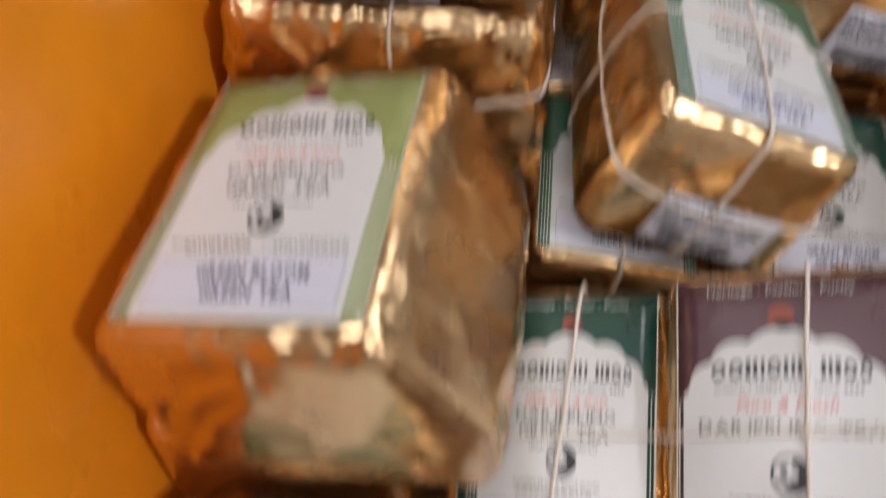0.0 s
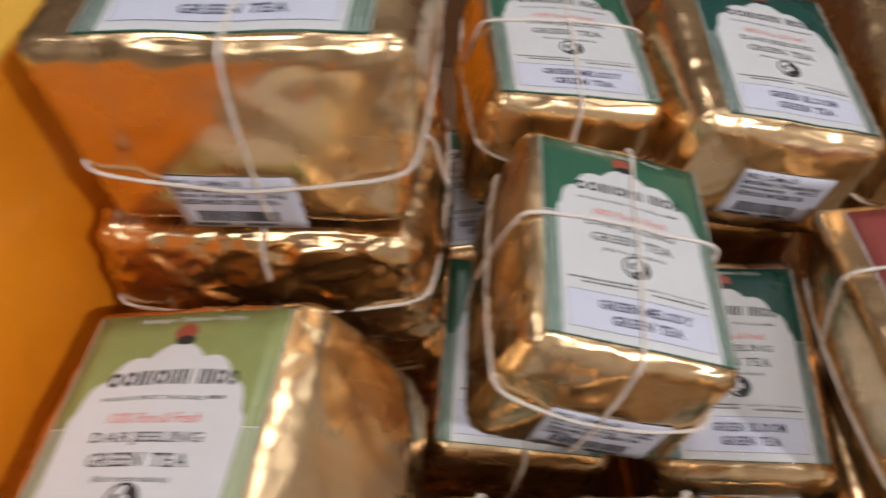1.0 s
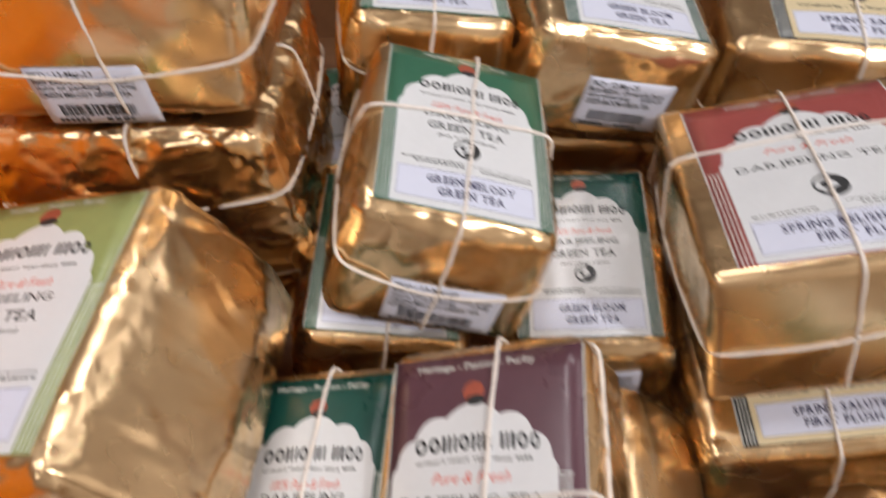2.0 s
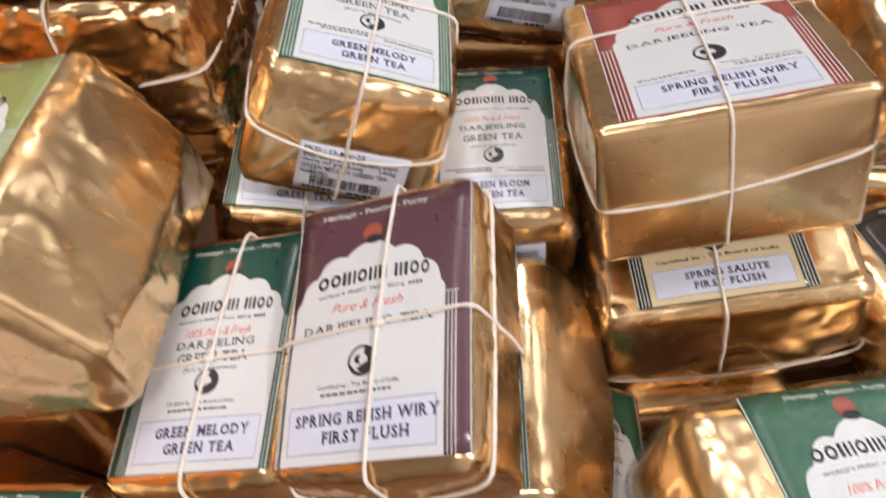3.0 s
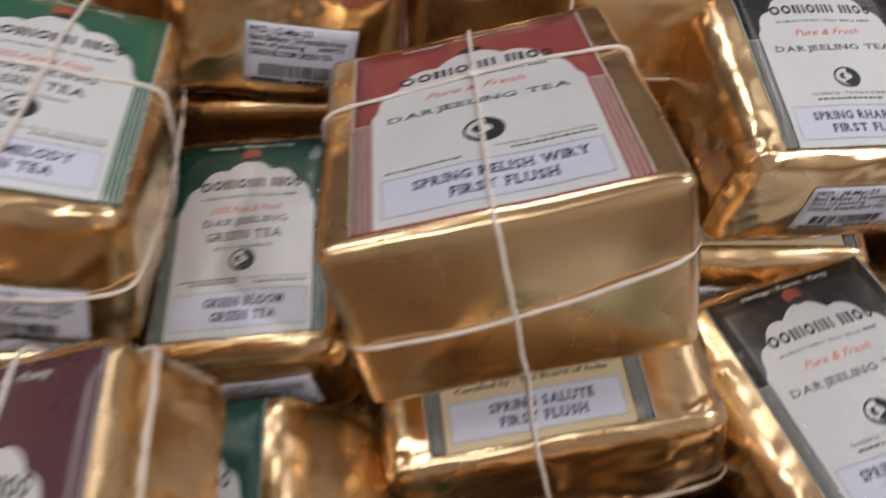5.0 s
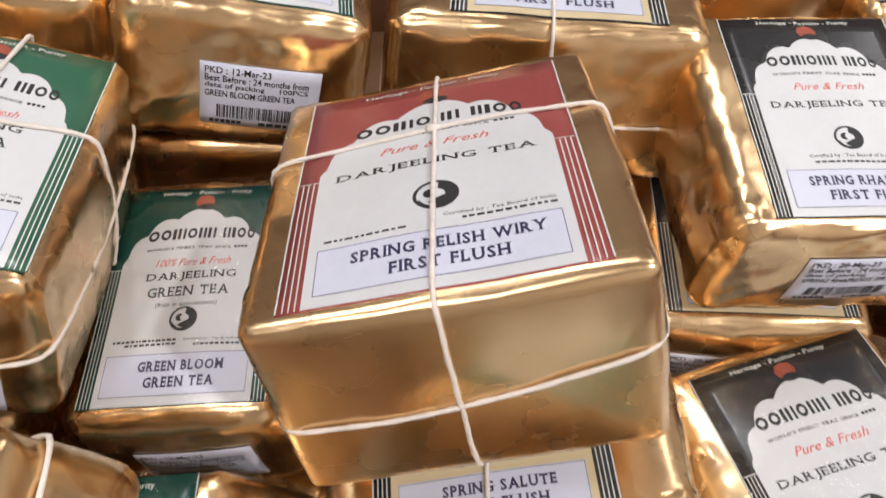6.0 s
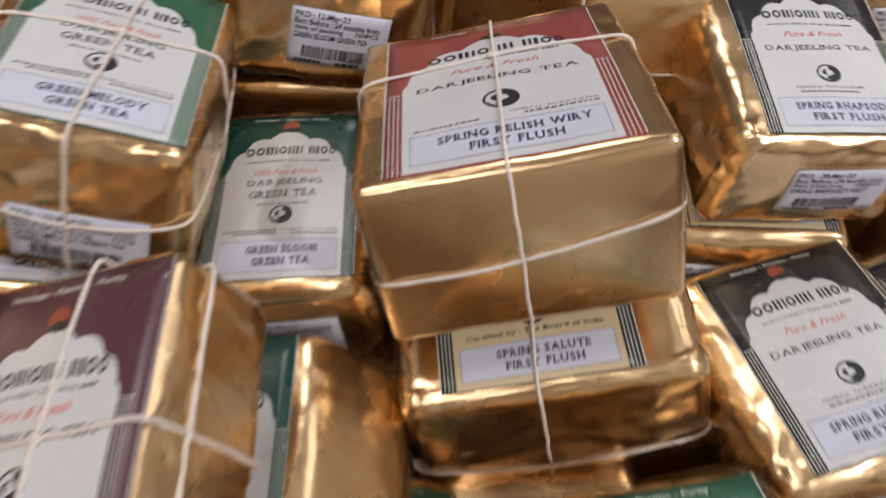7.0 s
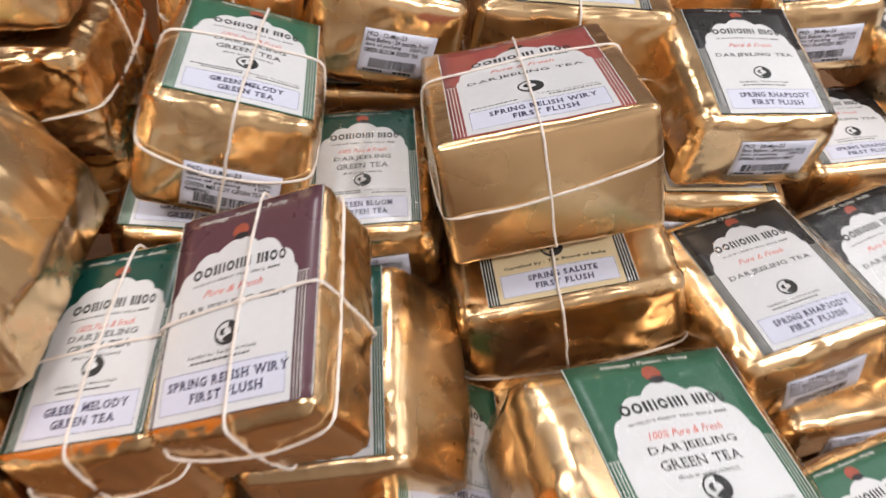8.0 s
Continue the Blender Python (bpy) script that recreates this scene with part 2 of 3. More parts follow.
def tube(bm, pts, r, closed=True, sides=6):
    """A cord along the points."""
    n = len(pts)
    rings = []
    for i, p in enumerate(pts):
        d = (pts[(i + 1) % n] - pts[i - 1]).normalized() if closed or 0 < i < n - 1 else (pts[min(i + 1, n - 1)] - pts[max(i - 1, 0)]).normalized()
        side = d.cross(Vector((0.31, 0.27, 0.91))).normalized()
        up = d.cross(side)
        k = 1 + 0.12 * math.sin(i * 1.9)
        rings.append([bm.verts.new(p + r * k * (math.cos(2 * math.pi * j / sides) * side + math.sin(2 * math.pi * j / sides) * up)) for j in range(sides)])
    for i in range(n if closed else n - 1):
        a, b = rings[i], rings[(i + 1) % n]
        for j in range(sides):
            bm.faces.new((a[j], a[(j + 1) % sides], b[(j + 1) % sides], b[j]))
    return bm


# ---- the packet ----
class Shape:
    """The outline of one packet: label in the middle of the top, body below, in the packet's own axes."""

    def __init__(self, w, h, ml, mr, mt, mb, th, flare=0.08, dome=0.002, rnd=0.007, seed=0, rough=1.0, sticker=None, slope=0.0, smooth_end=False, bulge=0.004):
        self.w, self.h, self.th, self.flare, self.dome, self.rnd, self.seed, self.rough = w, h, th, flare, dome, rnd, seed, rough
        self.hx, self.hy, self.hz = (w + ml + mr) / 2, (h + mt + mb) / 2, th / 2
        self.cx, self.cy = (mr - ml) / 2, (mt - mb) / 2
        self.sticker, self.slope, self.smooth_end, self.bulge = sticker, slope, smooth_end, bulge

    def top(self, a, b, layer=0.0):
        u, v = (a - self.cx) / self.hx, (b - self.cy) / self.hy
        wave = 0.0007 * noise.noise(Vector((a * 45 + self.seed, b * 30, self.seed * 0.7)))
        return Vector((a, b, self.dome * max(0, 1 - u * u) * max(0, 1 - v * v) + wave + layer))

    def front(self, a, c, layer=0.0):
        """c: height above the bottom."""
        u, w = (a - self.cx) / self.hx, (c - self.hz) / self.hz
        y = self.cy - self.hy - self.lean(c) - 0.0025 * max(0, 1 - u * u) * max(0, 1 - w * w)
        return Vector((a, y - layer, c - self.th))

    def lean(self, c):
        return self.flare * 0.25 * self.hy * (1 - c / self.th)

    def body(self, nx=38, ny=50, nz=24):
        hx, hy, hz, r = self.hx, self.hy, self.hz, min(self.rnd, self.hz * 0.9)

        def spread(n):
            return [0.6 * (-1 + 2 * i / n) + 0.4 * math.sin(math.pi / 2 * (-1 + 2 * i / n)) for i in range(n + 1)]
        X, Y, Z = spread(nx), spread(ny), spread(nz)
        off = Vector((self.seed * 3.17, self.seed * 1.31, self.seed * 2.23))
        index, verts, faces = {}, [], []

        def vert(i, j, k):
            if (i, j, k) in index:
                return index[i, j, k]
            p = Vector((X[i] * hx, Y[j] * hy, Z[k] * hz))
            q = Vector((max(-hx + r, min(hx - r, p.x)), max(-hy + r, min(hy - r, p.y)), max(-hz + r, min(hz - r, p.z))))
            d = p - q
            d = d.normalized() if d.length > 1e-9 else Vector((0, 0, 1))
            p = q + d * r
            u, v, w = p.x / hx, p.y / hy, p.z / hz
            e = sorted((abs(u), abs(v), abs(w)))[1]
            edge = max(0.0, (e - 0.72) / 0.28) * min(1.6, max(0.12, 2.6 * noise.noise((p + off) * 24 + Vector((7, 3, 1))) + 0.45))
            s = p + off
            n1 = noise.noise(s * 38)
            n2 = noise.noise(s * 95 + Vector((5, 1, 2)))
            ridge = 1 - abs(noise.noise(Vector((s.x * 70 + 3 * n1, s.y * 45, s.z * 60)))) * 2
            pleat = noise.noise(Vector((s.x * 210, s.y * 60, s.z * 60))) if abs(d.y) > abs(d.x) else noise.noise(Vector((s.x * 60, s.y * 130, s.z * 60)))
            far, near = noise.voronoi(s * 42)
            cell = noise.cell_vector(near[0] * 7.3) - Vector((0.5, 0.5, 0.5))
            facet = (s * 42 - near[0]).dot(cell) / 42
            far, near = noise.voronoi(s * 120)
            cell = noise.cell_vector(near[0] * 5.1) - Vector((0.5, 0.5, 0.5))
            small = (s * 120 - near[0]).dot(cell) / 120
            amp = 0.0004 * n1 + 0.075 * facet + 0.0006 * max(0, ridge) ** 9 + edge * (0.0003 * pleat + 0.15 * small)
            keep = self.rough
            lx, ly = abs(p.x + self.cx) - self.w / 2, abs(p.y + self.cy) - self.h / 2
            if d.z > 0.5:
                keep *= max(0.0, min(1.0, max(lx, ly) / 0.003))
                p.z = self.top(p.x + self.cx, p.y + self.cy).z + p.z
            if d.y < -0.5:
                p.y -= 0.0025 * max(0, 1 - u * u) * max(0, 1 - w * w)
                if self.smooth_end:
                    keep *= 0.3
                if self.sticker:
                    sa, sc, sw, sh = self.sticker[:4]
                    out = max(abs(p.x + self.cx - sa) - sw / 2, abs(p.z + hz - sc) - sh / 2)
                    keep *= max(0.0, min(1.0, out / 0.004))
                fold = (w + 1) / 2 - 0.72 * (1 - abs(u) ** 1.4)
                p.y -= 0.0007 * max(-1.0, min(1.0, -fold * 18)) * (keep / max(self.rough, 0.01))
            if abs(d.x) > 0.5:
                p.x += math.copysign(self.bulge, d.x) * max(0, 1 - v * v) * max(0, 1 - w * w)
            p += d * amp * keep
            down = (1 - w) / 2
            p.x *= 1 + self.flare * down
            p.x += self.slope * min(1.0, down * 1.7) * max(0.0, p.x / hx)
            if p.y < 0:
                p.y -= self.flare * 0.25 * hy * down
            verts.append((p.x + self.cx, p.y + self.cy, p.z - self.th / 2))
            index[i, j, k] = len(verts) - 1
            return index[i, j, k]

        for i in range(nx):
            for j in range(ny):
                faces.append((vert(i, j, nz), vert(i + 1, j, nz), vert(i + 1, j + 1, nz), vert(i, j + 1, nz)))
                faces.append((vert(i, j, 0), vert(i, j + 1, 0), vert(i + 1, j + 1, 0), vert(i + 1, j, 0)))
        for i in range(nx):
            for k in range(nz):
                faces.append((vert(i, 0, k), vert(i + 1, 0, k), vert(i + 1, 0, k + 1), vert(i, 0, k + 1)))
                faces.append((vert(i, ny, k), vert(i, ny, k + 1), vert(i + 1, ny, k + 1), vert(i + 1, ny, k)))
        for j in range(ny):
            for k in range(nz):
                faces.append((vert(0, j, k), vert(0, j, k + 1), vert(0, j + 1, k + 1), vert(0, j + 1, k)))
                faces.append((vert(nx, j, k), vert(nx, j + 1, k), vert(nx, j + 1, k + 1), vert(nx, j, k + 1)))
        bm = bmesh.new()
        vs = [bm.verts.new(v) for v in verts]
        for p in faces:
            bm.faces.new([vs[i] for i in p])
        return bm

    def loop(self, kind, at, slant=0.0, sag=0.0):
        """Points of a cord round the packet. kind: along (over top and ends), across (over top and sides), belt (round the sides)."""
        g = 0.0007
        if kind == "along":
            A, B, mid = self.hy + g, self.hz + g, (self.cy, -self.hz)
        elif kind == "across":
            A, B, mid = self.hx + g, self.hz + g, (self.cx, -self.hz)
        else:
            A, B, mid = self.hx + g, self.hy + g, (self.cx, self.cy)
        pts, N = [], 140
        for i in range(N):
            t = 2 * math.pi * i / N
            c, s = math.cos(t), math.sin(t)
            k = (abs(c) ** 18 + abs(s) ** 18) ** (-1 / 18)
            p, q = A * c * k, B * s * k
            wob = 0.0009 * noise.noise(Vector((i * 0.13, self.seed, at * 50)))
            if kind == "along":
                down = (self.hz - q) / self.th
                x = at + slant * (p / A) + wob
                y = mid[0] + p - (self.flare * 0.25 * self.hy * down if p < 0 else 0)
                z = mid[1] + q
                if q > 0.8 * B:
                    z += self.top(x, y).z + 0.0005
                if p < -0.8 * A:
                    y -= 0.0027 * max(0, 1 - (q / B) ** 2)
                pts.append(Vector((x, y, z)))
            elif kind == "across":
                down = (self.hz - q) / self.th
                y = at + slant * (p / A) + wob
                x = mid[0] + p * (1 + self.flare * down)
                z = mid[1] + q
                if q > 0.8 * B:
                    z += self.top(x, y).z + 0.0005
                if abs(p) > 0.8 * A:
                    x += math.copysign(self.bulge * 0.8, p) * max(0, 1 - (q / B) ** 2)
                pts.append(Vector((x, y, z)))
            else:
                z = at - self.th + slant * (p / A) - sag * (1 - (p / A) ** 2) + wob
                down = -z / self.th
                y = mid[1] + q - (self.flare * 0.25 * self.hy * down if q < 0 else 0)
                x = mid[0] + p * (1 + self.flare * down)
                if q < -0.8 * B:
                    y -= 0.0027 * max(0, 1 - (p / A) ** 2)
                if abs(p) > 0.8 * A:
                    x += math.copysign(self.bulge * 0.8, p) * max(0, 1 - (q / B) ** 2)
                pts.append(Vector((x, y, z)))
        return pts


def arch(x):
    """Height of the scalloped panel's upper edge below the label's top, in widths, at x widths from its middle."""
    best = 0.59
    for cx, cy, r in ((0, 0.46, 0.185), (0.185, 0.45, 0.12), (0.3, 0.515, 0.09), (0.372, 0.585, 0.05)):
        d = abs(abs(x) - cx)
        if d < r:
            best = min(best, cy - math.sqrt(r * r - d * d))
    return best


def bars(bm, f, a0, a1, b, height, layer, widths, gap=0.25):
    """A row of plain bars that stands for writing."""
    total = sum(widths) + gap * (len(widths) - 1) * (sum(widths) / len(widths))
    step, x = (a1 - a0) / total, a0
    for wd in widths:
        sheet(bm, f, x, x + wd * step, b - height / 2, b + height / 2, layer, 1, 1)
        x += (wd + gap * sum(widths) / len(widths)) * step
    return bm


def brand_mark(bm, f, r, layer):
    """A dark row of plain strokes and rings on a shallow arch; f takes widths and heights above the row's middle."""
    x = -0.3
    for shape, wide in (("ring", 0.064), ("ring", 0.06), ("bar", 0.02), ("pair", 0.046), ("ring", 0.056), ("pair", 0.044), ("pair", 0.046), ("", 0.022), ("pair", 0.042), ("bar", 0.02), ("ring", 0.05), ("ring", 0.044)):
        if shape == "bar":
            sheet(bm, f, x, x + wide, -r, r, layer, 1, 1)
        elif shape == "pair":
            sheet(bm, f, x, x + 0.017, -r, r, layer, 1, 1)
            sheet(bm, f, x + wide - 0.014, x + wide, -r, r, layer, 1, 1)
        elif shape:
            def oval(a, c, at, mid=x + wide / 2, wide=wide):
                return f(mid + a * wide / 2, c * r, at)
            disc(bm, oval, 0, 0, 1.0, layer, 0, 360, 0.5, 16)
        x += wide + 0.011
    return bm


def paper_label(thing, s, kind, colour, lines, lift, shift=0.0, size=0.042):
    """The printed label: coloured field, scalloped panel, writing and name slip. shift: how far the print sits off the paper's middle."""
    w, h = s.w, s.h
    lay = 0.0004
    lab = part("paper_label", thick_sheet(s.top, -w / 2, w / 2, -h / 2, h / 2, lay, 0.0004), SHEETS[colour], thing, "", True)

    def f(a, b, layer):
        return s.top(a * w, h / 2 - b * h, lay + layer)

    def row(a, b, layer):
        return s.top((a + shift) * w, h / 2 + b * h, lay + layer)
    k = w / h
    middle = colour in ("purple", "black") or lift == 0

    def up(y):
        return -(y - lift * (0.65 - y) / 0.325)

    def edge(x):
        return (0.59 - (0.59 - arch(x)) * (1.08 + 3.4 * lift)) * k
    bm = bmesh.new()
    cols, rows = 76, 14
    grid = []
    for i in range(cols + 1):
        x = -0.42 + 0.84 * i / cols
        t = edge(x)
        grid.append([bm.verts.new(f(max(-0.497, min(0.497, x + shift)), 0.998 + (t - 0.998) * j / rows, 0.00015)) for j in range(rows + 1)])
    for i in range(cols):
        for j in range(rows):
            bm.faces.new((grid[i][j], grid[i + 1][j], grid[i + 1][j + 1], grid[i][j + 1]))
    part("panel", bm, CREAM if kind == "cream" else PANEL, lab, "ivory panel with scalloped top", True)
    for sx in (-1, 1):
        bm = bmesh.new()
        for x in (0.437, 0.456, 0.475):
            if abs(sx * x + shift) < 0.492:
                sheet(bm, row, sx * x - 0.0024, sx * x + 0.0024, -0.998, -0.61 * k, 0.00015, 1, 12)
        a0, a1 = sorted((sx * 0.4935 - shift, sx * 0.4995 - shift))
        sheet(bm, row, a0, a1, -0.998, -0.002, 0.00015, 1, 14)
        a0, a1 = sorted((sx * 0.42, sx * min(0.49, 0.495 - sx * shift)))
        if a1 - a0 > 0.01:
            sheet(bm, row, a0, a1, -0.6 * k - 0.004, -0.6 * k, 0.00015, 2, 1)
        tagged(part("border_trim", bm, PALE, lab, "thin pale border lines"), kind="stuff")
    if kind != "cream":
        wide, tall = (0.62, 0.031) if lift == 0 else (0.55, 0.027)
        tagged(part("heading", write(bmesh.new(), row, "Heritage - Passion - Purity", 0, -0.045 + 0.2 * lift, wide, tall, 0.00015, 0.008), PALE, lab, "small pale heading"), kind="stuff")
    bm = bmesh.new()
    top = -edge(0)

    def blob(bm, cx, cy, rx, ry, layer, n=12):
        bm.faces.new([bm.verts.new(row(cx + rx * math.cos(2 * math.pi * q / n), top + (cy + ry * math.sin(2 * math.pi * q / n)) * k, layer)) for q in range(n)])
    blob(bm, 0.0, 0.056, 0.06, 0.056, 0.00018, 8)
    emblem = part("emblem", bm, RUST, lab, "small rust-red emblem of plain round shapes")
    bm = bmesh.new()
    blob(bm, 0.012, 0.012, 0.05, 0.026, 0.0003)
    part("emblem_base", bm, INK, emblem, "dark lower half of the emblem")

    def mark(a, c, layer):
        return s.top((a + shift) * w, h / 2 + (up(0.33) + 0.1 * (0.09 - a * a)) * h + c, lay + layer)
    tagged(part("brand_mark", brand_mark(bmesh.new(), mark, 0.027 * h, 0.0002), INK, lab, "dark row of plain block shapes"), kind="stuff")
    bm = bmesh.new()
    rnd = random.Random(s.seed)
    write(bm, row, "WORLD'S FINEST TEAS SINCE", -0.045, up(0.388), 0.5, 0.014, 0.0002, 0.012, 0.0, 0.03, True)
    bars(bm, row, 0.225, 0.3, up(0.386), 0.012, 0.0002, [1, 1, 1, 1], 0.4)
    if kind == "green":
        write(bm, row, "DARJEELING", 0, up(0.497), 0.53, 0.044, 0.0002, 0.01, serif=True)
        write(bm, row, "GREEN TEA", 0, up(0.552), 0.47, 0.044, 0.0002, 0.01, serif=True)
        write(bm, row, "(Rich in antioxidants)", 0, up(0.602), 0.35, 0.024, 0.0002, 0.006)
        if not middle:
            bars(bm, row, -0.37, -0.02, -0.742, 0.009, 0.0002, [0.5 + rnd.random() for _ in range(14)], 0.4)
            bars(bm, row, -0.3, -0.02, -0.759, 0.009, 0.0002, [0.5 + rnd.random() for _ in range(10)], 0.4)
    else:
        write(bm, row, "DARJEELING TEA", 0.0, up(0.52), 0.72, 0.042, 0.0002, 0.012, serif=True)
        if not middle:
            bars(bm, row, -0.37, -0.1, -0.769, 0.008, 0.0002, [0.5 + rnd.random() for _ in range(11)], 0.4)
    if kind == "cream":
        write(bm, row, "Certified by : Tea Board of India", 0, -0.752, 0.7, 0.03, 0.0002, 0.02)
    elif middle:
        write(bm, row, "Certified by : Tea Board of India", -0.02, -0.738, 0.44, 0.02, 0.0002, 0.01)
        bars(bm, row, -0.22, 0.16, -0.764, 0.009, 0.0002, [0.5 + rnd.random() for _ in range(12)], 0.3)
    else:
        write(bm, row, "Certified by : Tea Board of India", 0.2, -0.745, 0.36, 0.017, 0.0002)
        bars(bm, row, 0.08, 0.38, -0.765, 0.009, 0.0002, [0.5 + rnd.random() for _ in range(12)], 0.4)
    tagged(part("lettering", bm, INK, lab, "dark printed writing"), kind="stuff")
    bm = bmesh.new()
    write(bm, row, "100% Pure & Fresh" if kind == "green" else "Pure & Fresh", 0, up(0.44), 0.44 if kind == "green" else 0.4, 0.036, 0.0002, 0.0, 0.4)
    part("red_lettering", bm, RED, lab, "red slanted writing")
    bm = bmesh.new()
    R = 0.078 * w

    def g(a, b, layer):
        return s.top(a + shift * w, h / 2 - 0.655 * h + b, lay + layer)
    disc(bm, g, 0, 0, R, 0.0002, 75, 200, R * 0.84, 14)
    disc(bm, g, 0, 0, R * 0.98, 0.0002, 200, 290, R * 0.74, 10)
    disc(bm, g, 0, 0, R, 0.0002, -75, 80, R * 0.4, 16)
    disc(bm, g, R * 0.12, -R * 0.2, R * 0.55, 0.00024, -150, 20, 0.0, 10)
    disc(bm, g, -R * 0.25, R * 0.1, R * 0.3, 0.00028, 60, 300, 0.0, 10)
    part("roundel", bm, INK, lab, "dark round seal of plain shapes")
    part("name_slip", sheet(bmesh.new(), row, -0.39, 0.39, -0.962, -0.795, 0.00022, 10, 4), WHITE, lab, "white slip with the tea's name", True)
    bm = bmesh.new()
    for a0, a1, b0, b1 in ((-0.385, 0.385, -0.801, -0.799), (-0.385, 0.385, -0.962, -0.96), (-0.387, -0.3848, -0.962, -0.7985), (0.3848, 0.387, -0.962, -0.7985)):
        sheet(bm, row, a0, a1, b0, b1, 0.0003, 8 if a1 - a0 > 0.1 else 1, 1 if a1 - a0 > 0.1 else 4)
    for n, words in enumerate(lines):
        write(bm, row, words, 0.03, -0.848 - 0.062 * n, min(0.76, size * len(words)), 0.042, 0.0003, 0.03, serif=True)
    part("slip_writing", bm, NAVY, lab, "dark blue writing and thin frame")
    return lab


def price_sticker(thing, s, a, c, w, h, turn, lines):
    """The white date sticker on the end: writing and a bar code."""
    ct, st = math.cos(radians(turn)), math.sin(radians(turn))

    def f(x, y, layer):
        return s.front(a + x * ct - y * st, c + x * st + y * ct, 0.0006 + layer)
    st_ob = part("price_sticker", thick_sheet(f, -w / 2, w / 2, -h / 2, h / 2, 0, 0.0003, 10, 6), WHITE, thing, "white sticker with dates and a bar code", True)
    bm = bmesh.new()
    y = h * 0.4
    for words in lines:
        wd = min(0.86, 0.036 * len(words)) * w
        write(bm, f, words, -w * 0.46 + wd / 2, y, wd, h * 0.1, 0.0002, 0.01)
        y -= h * 0.12
    part("sticker_writing", bm, INK, st_ob, "small dark printed writing")
    bm = bmesh.new()
    rnd = random.Random(s.seed + 5)
    x, end = -w * 0.36, w * 0.3
    while x < end:
        t = rnd.choice((0.3, 0.5, 0.9, 1.2)) * w * 0.012
        sheet(bm, f, x, x + t, -h * 0.36, -h * 0.14, 0.0002, 1, 2)
        x += t + rnd.choice((0.4, 0.6, 1.0)) * w * 0.012
    bars(bm, f, -w * 0.42, -w * 0.15, -h * 0.43, h * 0.06, 0.0002, [1] * 6, 0.3)
    bars(bm, f, 0.0, w * 0.25, -h * 0.43, h * 0.06, 0.0002, [1, 1, 1, 0.6], 0.3)
    tagged(part("bar_code", bm, INK, st_ob, "black bar code"), kind="stuff")


def tea_packet(at, turn, w, h, margins, th, colour, kind, lines, label, cords=(), sticker=None, group="tea packets", res=1.0, film=0.0, lift=0.07, shift=0.0, size=0.042, **more):
    thing = new("tea_packet")
    thing.empty_display_size = 0.02
    thing.matrix_world = pose(*at, *turn)
    tagged(thing, label, "tea packet", group)
    s = Shape(w, h, *margins, th, seed=len(bpy.data.objects) % 97 + 1, sticker=sticker, **more)
    part("wrapper", s.body(int(38 * res), int(50 * res), int(24 * res)), FOIL, thing, "gold foil wrapper", True)
    if not kind:
        bm = bmesh.new()
        rows, cols, grid = 8, 14, []
        for j in range(rows + 1):
            half = s.hx * (0.9 - 0.6 * (j / rows) ** 1.3)
            grid.append([bm.verts.new(s.front(s.cx + half * (-1 + 2 * i / cols), s.th * (0.06 + 0.56 * j / rows), 0.0012)) for i in range(cols + 1)])
        for j in range(rows):
            for i in range(cols):
                bm.faces.new((grid[j][i], grid[j][i + 1], grid[j + 1][i + 1], grid[j + 1][i]))
        part("end_flap", bm, FOIL, thing, "folded foil end flap", True)
    if kind:
        paper_label(thing, s, kind, colour, lines, lift, shift, size)
    if sticker:
        price_sticker(thing, s, *sticker)
    for cord in cords:
        bm = tube(bmesh.new(), s.loop(*cord), 0.00074)
        part("cord", bm, CORD, thing, "white cotton cord", True)
    kinds = {c[0]: c for c in cords}
    if "along" in kinds and "across" in kinds:
        bm = bmesh.new()
        at_knot = s.top(kinds["along"][1], kinds["across"][1], 0.0016)
        bmesh.ops.create_icosphere(bm, subdivisions=2, radius=0.0019, matrix=Matrix.Translation(at_knot) @ Matrix.Diagonal((1.3, 0.9, 0.7, 1)))
        part("knot", bm, CORD, thing, "small cotton knot", True)
    if film:
        s.hx, s.hy, s.th, s.hz, s.rough, s.seed, s.sticker = s.hx + 0.0016, s.hy + 0.0016, s.th, s.hz + 0.0016, film, s.seed + 31, None
        s.w, s.h = 0.0, 0.0
        part("clear_film", s.body(34, 44, 20), FILM, thing, "clear glossy wrapping film", True)
    return thing


